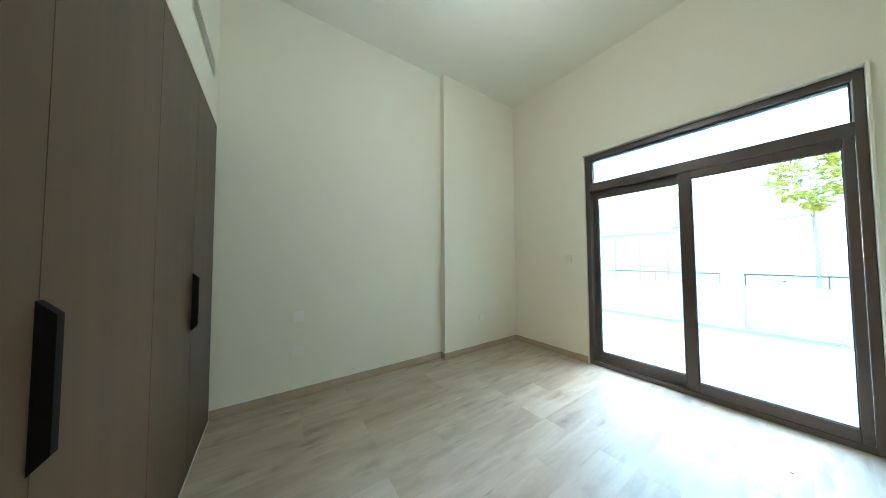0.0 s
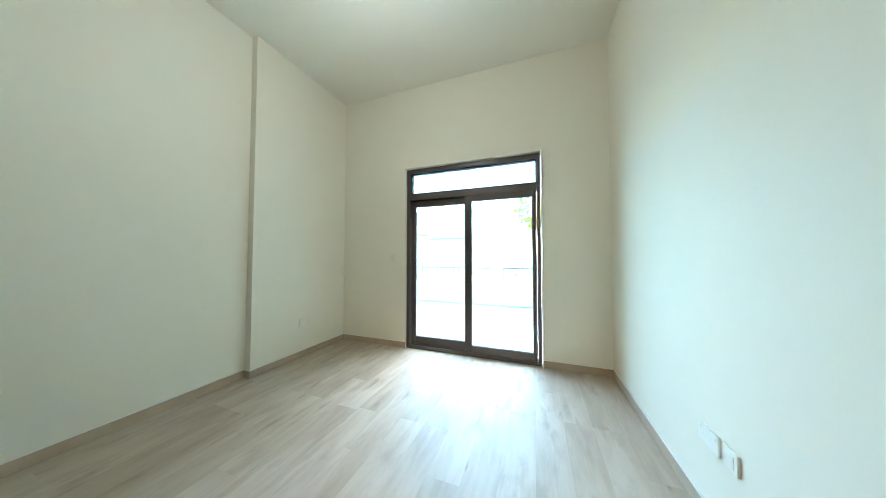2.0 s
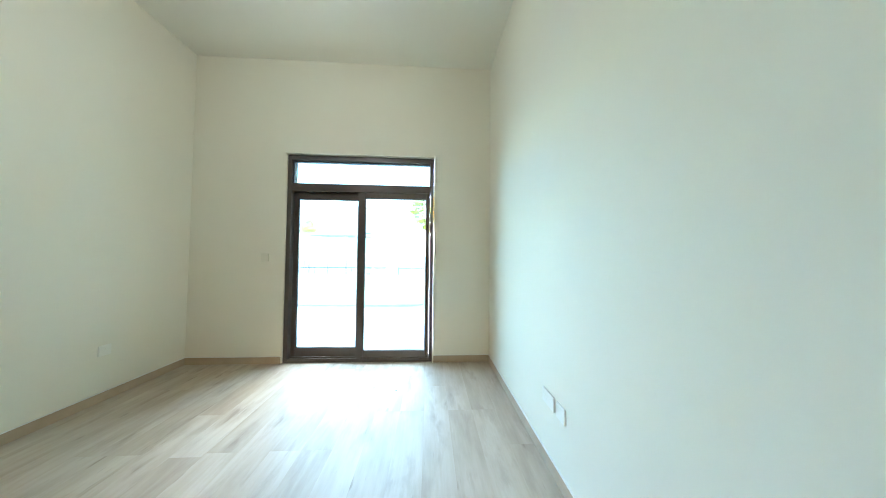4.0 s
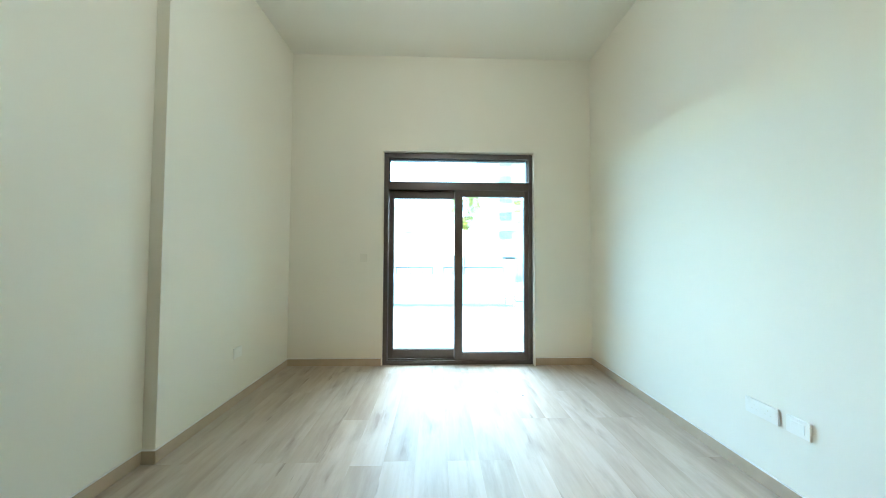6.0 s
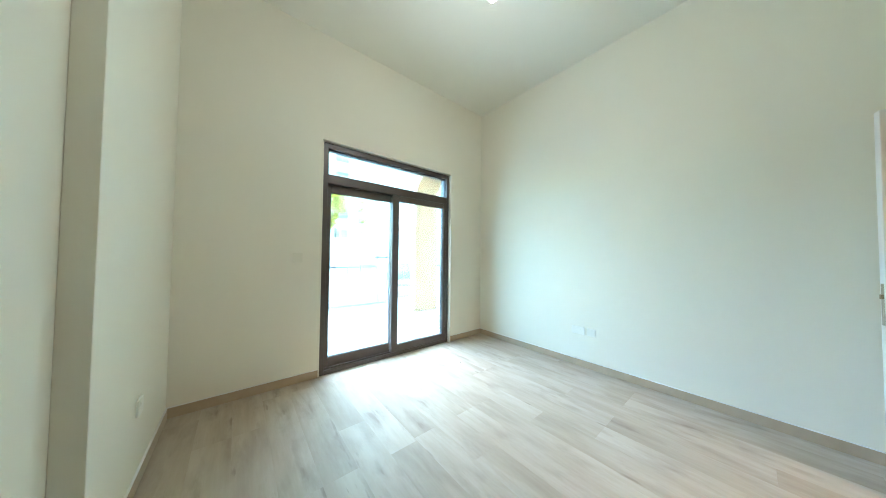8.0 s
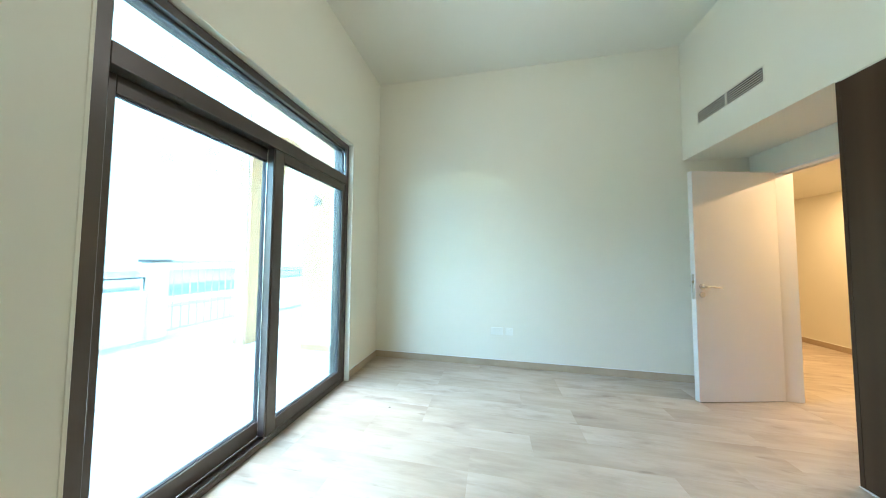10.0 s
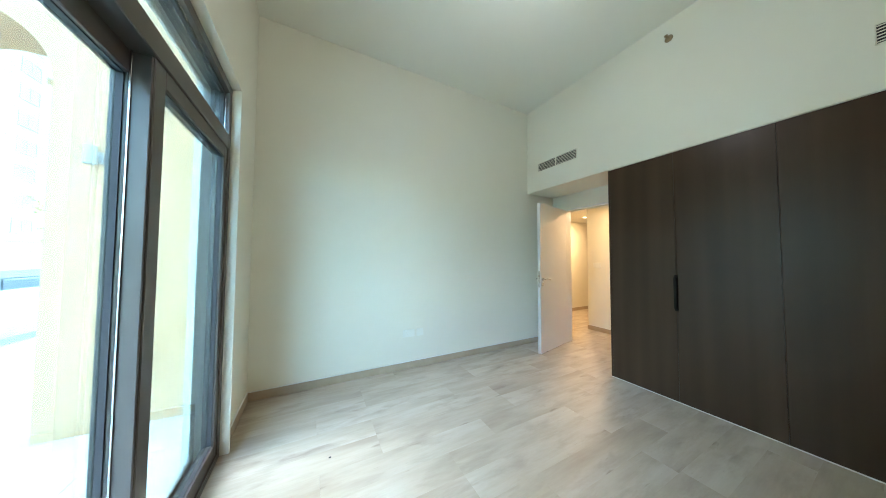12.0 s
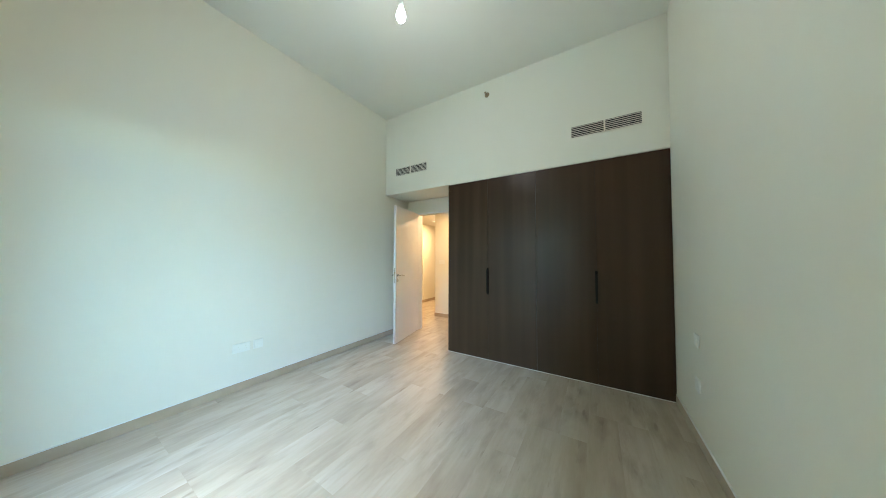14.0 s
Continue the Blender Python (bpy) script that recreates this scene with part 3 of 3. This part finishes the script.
def arch_wall():
    """The thick side wall with a round-arched walk-through opening."""
    y0, y1, y2, spring, crown = 4.92, 5.92, 6.16, 2.74, 3.24
    bm = bmesh.new()
    block(bm, SX, W + 0.2, TF, SE, y0, HIGH)
    block(bm, SX, y1, TF, SE, y2, HIGH)
    n, mid, half = 20, (y0 + y1) / 2, (y1 - y0) / 2
    for k in range(n):
        a, b2 = math.pi * k / n, math.pi * (k + 1) / n
        ya, yb = mid - half * math.cos(a), mid - half * math.cos(b2)
        za, zb = spring + (crown - spring) * math.sin(a), spring + (crown - spring) * math.sin(b2)
        v = [bm.verts.new(c) for c in ((SX, ya, za), (SX, yb, zb), (SX, yb, HIGH), (SX, ya, HIGH), (SE, ya, za), (SE, yb, zb), (SE, yb, HIGH), (SE, ya, HIGH))]
        for f in ((0, 1, 2, 3), (7, 6, 5, 4), (0, 4, 5, 1), (2, 6, 7, 3)):
            bm.faces.new([v[i] for i in f])
    ob = structure("wall_terrace_side", bm, RENDER_BEIGE, "thick beige rendered terrace wall with an arched opening", "wall")
    part("moulding", boxes((SX - 0.016, y1 + 0.045, TF, SX - 0.0005, y1 + 0.125, HIGH), bevel=0.005), RENDER_PALE, ob, "pale upright moulding strip")
    part("impost", boxes((SX - 0.02, y1 - 0.02, spring - 0.05, SE + 0.02, y1 - 0.0005, spring), bevel=0.004), RENDER_BEIGE, ob)
    part("impost", boxes((SX - 0.02, y0 + 0.0005, spring - 0.05, SE + 0.02, y0 + 0.02, spring), bevel=0.004), RENDER_BEIGE, ob)


arch_wall()


def wall_lamp(y, z):
    """A short round up-and-down light on a bracket, on the side wall's room-side face."""
    w = thing("wall_lamp", "small grey cylindrical light on the terrace wall", "wall light", place=(SX, y, z))
    part("back_plate", boxes((-0.014, -0.035, -0.05, -0.0005, 0.035, 0.05), bevel=0.003), GALVANISED, w)
    part("bracket", boxes((-0.05, -0.012, -0.012, -0.0145, 0.012, 0.012), bevel=0.002), GALVANISED, w)
    bm = bmesh.new()
    lathe(bm, ((0.030, -0.075), (0.036, -0.072), (0.036, 0.072), (0.030, 0.075)), (-0.086, 0, 0))
    part("lamp_body", bm, GALVANISED, w, smooth=False)


wall_lamp(4.66, 2.15)

PY = 7.80                             # garden wall
wall_g = thing("garden_wall", "low white rendered garden wall with a thin rail", "garden wall", kind="structure")
for x0, x1 in ((-3.5, 1.70), (1.99, 3.78), (5.40, 12.0)):
    part("wall_panel", boxes((x0, PY, TF - 0.2, x1, PY + 0.15, 0.72), bevel=0.01), RENDER_PALE, wall_g)
    bm = boxes((x0, PY + 0.05, 0.925, x1, PY + 0.09, 0.95), bevel=0.003)
    n = max(2, int((x1 - x0) / 0.9))
    for k in range(n + 1):
        x = x0 + 0.02 + (x1 - x0 - 0.04) * k / n
        rod(bm, (x, PY + 0.07, 0.72), (x, PY + 0.07, 0.93), 0.010)
    part("rail", bm, STEEL, wall_g, "thin grey metal rail")
part("post", boxes((1.70, PY - 0.05, TF - 0.2, 1.99, PY + 0.2, 1.06), bevel=0.01), RENDER_PALE, wall_g)
part("post", boxes((3.78, PY - 0.05, TF - 0.2, 4.02, PY + 0.2, 1.20), bevel=0.01), RENDER_PALE, wall_g)
part("post_cap", boxes((3.75, PY - 0.08, 1.2005, 4.05, PY + 0.23, 1.25), bevel=0.006), STEEL, wall_g, "grey cap")

gate = thing("garden_gate", "pale grey metal garden gate with upright bars", "gate", place=(4.05, PY + 0.05, 0), kind="structure")
part("gate_frame", boxes((0, 0, 1.19, 1.3, 0.04, 1.23), (0, 0, TF + 0.05, 1.3, 0.04, TF + 0.09), (0, 0, TF + 0.09, 0.04, 0.04, 1.19), (1.26, 0, TF + 0.09, 1.3, 0.04, 1.19), bevel=0.003), GALVANISED, gate)
bar = mesh_of("bar", boxes((-0.007, 0.012, TF + 0.09, 0.007, 0.028, 1.19)), GALVANISED)
for k in range(9):
    b_ob = new("bar", bar)
    b_ob.parent, b_ob.location = gate, (0.12 + 0.132 * k, 0, 0)


def leaves(bm, rng, centre, size, count, leaf):
    """Many small bent leaf blades round centre within an uneven ellipsoid."""
    for _ in range(count):
        d = Vector((rng.gauss(0, 1), rng.gauss(0, 1), rng.gauss(0, 1))).normalized() * (rng.random() ** 0.45)
        p = Vector(centre) + Vector((d.x * size[0], d.y * size[1], d.z * size[2]))
        turn = Euler((rng.uniform(-1.2, 1.2), rng.uniform(-1.2, 1.2), rng.uniform(0, 6.28))).to_matrix()
        l = leaf * rng.uniform(0.6, 1.3)
        q = [p + turn @ Vector(c) for c in ((0, 0, 0), (l * 0.28, l * 0.4, l * 0.08), (0, l, -l * 0.1), (-l * 0.28, l * 0.4, l * 0.08))]
        bm.faces.new([bm.verts.new(c) for c in q])


def tree(x, y, base, trunk_top, clumps, label, seed, leaf=0.085, count=190):
    rng = random.Random(seed)
    t = thing("tree", label, "tree", "street trees", (x, y, base))
    bm = bmesh.new()
    rod(bm, (0, 0, 0), (0.04, 0.02, trunk_top * 0.55), 0.05, 0.04, 10)
    rod(bm, (0.04, 0.02, trunk_top * 0.54), (0.0, 0.0, trunk_top), 0.04, 0.028, 10)
    for cx, cy, cz, s in clumps:
        rod(bm, (0.0, 0.0, trunk_top - 0.05), (cx * 0.8, cy * 0.8, cz), 0.016, 0.006, 7)
    part("trunk", bm, BARK, t)
    bm = bmesh.new()
    for cx, cy, cz, s in clumps:
        leaves(bm, rng, (cx, cy, cz), (s, s, s * 0.75), count, leaf)
    part("crown", bm, LEAF, t)


tree(2.78, 9.7, -0.3, 2.75, ((0, 0, 3.35, 0.45), (-0.4, 0.1, 3.2, 0.32), (0.38, -0.1, 3.25, 0.34), (0.2, 0.3, 2.95, 0.28), (-0.2, -0.2, 2.85, 0.26), (0.05, -0.1, 2.62, 0.2), (0.3, 0.0, 3.6, 0.3), (-0.3, 0.1, 3.55, 0.3)),
     "small street tree with drooping yellow-green leaves", 3, 0.09, 300)
tree(8.9, 22.5, -0.3, 3.2, ((0, 0, 3.6, 0.6), (0.1, 0, 4.6, 0.5), (-0.1, 0, 5.5, 0.5), (0, 0, 6.3, 0.4)), "slender yellow-green tree before the apartment building", 8, 0.16, 160)
tree(-9.5, 26.0, -0.3, 3.4, ((0, 0, 4.2, 1.0), (0.8, 0, 3.9, 0.8), (-0.8, 0.2, 4.0, 0.8), (0.2, 0, 5.0, 0.8)), "leafy yellow-green tree across the street", 12, 0.2, 220)
tree(11.5, 8.6, -0.3, 2.0, ((0, 0, 2.4, 0.7), (0.7, 0.2, 2.2, 0.6), (-0.6, -0.1, 2.1, 0.6), (0.1, 0.4, 3.0, 0.6), (-0.4, 0, 2.8, 0.5)), "leafy green garden tree beside the terrace", 21, 0.12, 260)


def hedge(x0, x1, y, seed):
    rng = random.Random(seed)
    h = thing("hedge", "low yellow-green clipped hedge behind the garden wall", "hedge", "hedges", ((x0 + x1) / 2, y, -0.3))
    bm = bmesh.new()
    half = (x1 - x0) / 2
    for k in range(int((x1 - x0) / 0.16)):
        leaves(bm, rng, (-half + 0.08 + 0.16 * k, rng.uniform(-0.1, 0.1), 0.72 + rng.uniform(-0.1, 0.1)), (0.18, 0.2, 0.48), 90, 0.06)
    part("foliage", bm, HEDGE, h)
    for k in range(int((x1 - x0) / 0.3)):
        bm = bmesh.new()
        rod(bm, (-half + 0.1 + 0.3 * k, 0, 0), (-half + 0.1 + 0.3 * k, 0, 0.5), 0.012, 0.008, 6)
        part("stem", bm, BARK, h)


hedge(0.75, 1.68, 8.35, 5)
hedge(2.15, 2.62, 8.35, 6)
hedge(6.0, 9.0, 8.6, 7)


def street_lamp(x, y):
    s = thing("street_lamp", "slim grey street lamp with two short sloping arms", "street lamp", "street lamps", (x, y, -0.3))
    bm = bmesh.new()
    rod(bm, (0, 0, 0), (0, 0, 2.42), 0.022, 0.018)
    rod(bm, (0, 0, 0), (0, 0, 0.12), 0.05, 0.035)
    part("pole", bm, RENDER_PALE, s)
    for sgn in (-1, 1):
        bm = bmesh.new()
        block(bm, min(0.01 * sgn, 0.30 * sgn), -0.04, -0.012, max(0.01 * sgn, 0.30 * sgn), 0.04, 0.012, 0.004)
        bm.transform(Matrix.Translation((0, 0, 2.43)) @ Matrix.Rotation(radians(12 * sgn), 4, "Y"))
        part("arm", bm, STEEL, s)


street_lamp(2.62, 9.5)
street_lamp(0.80, 9.7)


def carport(x0, x1, y, z):
    c = thing("carport", "pale flat-roofed carport on slim posts across the street", "carport", place=((x0 + x1) / 2, y, -0.3))
    half = (x1 - x0) / 2
    part("roof", boxes((-half, -1.5, z, half, 1.5, z + 0.14), bevel=0.01), FACADE, c)
    for k in range(4):
        x = -half + 0.2 + (2 * half - 0.4) * k / 3
        part("post", boxes((x - 0.05, -1.4, 0, x + 0.05, -1.3, z), bevel=0.005), GALVANISED, c)


carport(-7.4, -2.4, 23.5, 3.3)


def apartment_building(x0, x1, y, storeys, columns, base, label, pitch=3.2, dark_columns=0):
    b = thing("apartment_building", label, "building", "buildings across the street", ((x0 + x1) / 2, y, -0.3))
    half, high = (x1 - x0) / 2, base + storeys * pitch + 0.6
    part("wall", boxes((-half, 0, 0, half, 14, high)), FACADE, b)
    part("roof", boxes((-half - 0.25, -0.25, high, half + 0.25, 14.25, high + 0.45), bevel=0.05), RENDER_PALE, b)
    part("cornice", boxes((-half - 0.1, -0.15, base - 0.25, half + 0.1, -0.001, base - 0.05), bevel=0.03), RENDER_PALE, b)
    frame_me = mesh_of("window", boxes((-1.25, -0.09, 0, -1.13, 0.0, 1.7), (1.13, -0.09, 0, 1.25, 0.0, 1.7), (-1.13, -0.09, 1.58, 1.13, 0.0, 1.7), (-1.4, -0.14, -0.12, 1.4, 0.0, 0),
                                       (-0.04, -0.07, 0, 0.04, 0.0, 1.58), (-1.13, -0.06, 0.78, -0.04, 0.0, 0.84), (0.04, -0.06, 0.78, 1.13, 0.0, 0.84)), FACADE)
    pane_me = mesh_of("pane", boxes((-1.13, -0.02, 0.001, 1.13, -0.004, 1.58)), FAR_GLASS)
    # washed-out copy of the pane, for all but the first dark columns
    glare_me = mesh_of("pane", boxes((-1.13, -0.02, 0.001, 1.13, -0.004, 1.58)), FAR_GLARE)
    for c in range(columns):
        x = -half + (c + 0.5) * 2 * half / columns
        for s in range(storeys):
            w2 = new("window", frame_me)
            w2.parent, w2.location = b, (x, 0, base + 0.8 + s * pitch)
            p2 = new("pane", pane_me if c < dark_columns else glare_me)
            p2.parent = w2
    return b


apartment_building(10.9, 44.5, 44, 9, 6, 3.6, "tall cream apartment building with rows of windows", dark_columns=1)
apartment_building(-30, -3.5, 66, 3, 5, 3.6, "cream apartment building further down the street")
apartment_building(48, 84, 34, 9, 7, 3.6, "cream apartment building beyond the side street")

# ---- floors laid plank by plank ----
PW, PL, GAP = 0.2, 1.2, 0.0005
floor = structure("floor", boxes((-0.2, -0.72, -0.15, R + 0.2, W + 0.1, -0.010), (1.0, -5.8, -0.15, 6.8, -0.72, -0.010)), GROUT, "whitewashed wood-look tile floor with thin joints", "floor")
plank_meshes = {}


def plank(x0, x1, y0, y1):
    key = (round(x1 - x0, 3), round(y1 - y0, 3))
    if key not in plank_meshes:
        bm = bmesh.new()
        block(bm, -key[0] / 2, -key[1] / 2, -0.0098, key[0] / 2, key[1] / 2, 0, 0.0002)
        plank_meshes[key] = mesh_of("plank", bm, TILE)
    ob = new("plank", plank_meshes[key])
    ob.parent, ob.location = floor, ((x0 + x1) / 2, (y0 + y1) / 2, 0)


rng = random.Random(11)
KNOWN = {0: 0.2, -2: 0.59, -4: 1.0, -7: 0.97}


def lay(x_low, x_high, y_low, y_high):
    row = math.floor((x_low - 2.686) / PW)
    while 2.686 + row * PW < x_high - 0.004:
        x0, x1 = max(x_low, 2.686 + row * PW), min(x_high, 2.886 + row * PW)
        shift = KNOWN.get(row, rng.choice((0.2, 0.6, 1.0)))
        k = math.floor((y_low - shift) / PL)
        while shift + k * PL < y_high - 0.004:
            y0, y1 = max(y_low, shift + k * PL), min(y_high, shift + (k + 1) * PL)
            if y1 - y0 > 0.01 and x1 - x0 > 0.01:
                plank(x0 + GAP / 2, x1 - GAP / 2, y0 + GAP / 2, y1 - GAP / 2)
            k += 1
        row += 1


lay(0.0, R, -0.60, W + 0.011)
lay(1.2, 6.6, -5.6, -0.602)
tagged(part("floor_mark", boxes((2.604, 2.918, 0.0002, 2.618, 2.932, 0.0010), bevel=0.0003), DARK), "small dark glue spot stuck on the floor tiles", "stain")

paver_me = mesh_of("paver", boxes((-0.298, -0.298, -0.011, 0.298, 0.298, 0.0), bevel=0.002), PAVING)
for ix in range(20):
    for iy in range(6):
        x, y = -2.9 + 0.6 * ix, 4.08 + 0.6 * iy
        ob = new("paver", paver_me)
        ob.parent, ob.location = terrace, (x, y, TF)
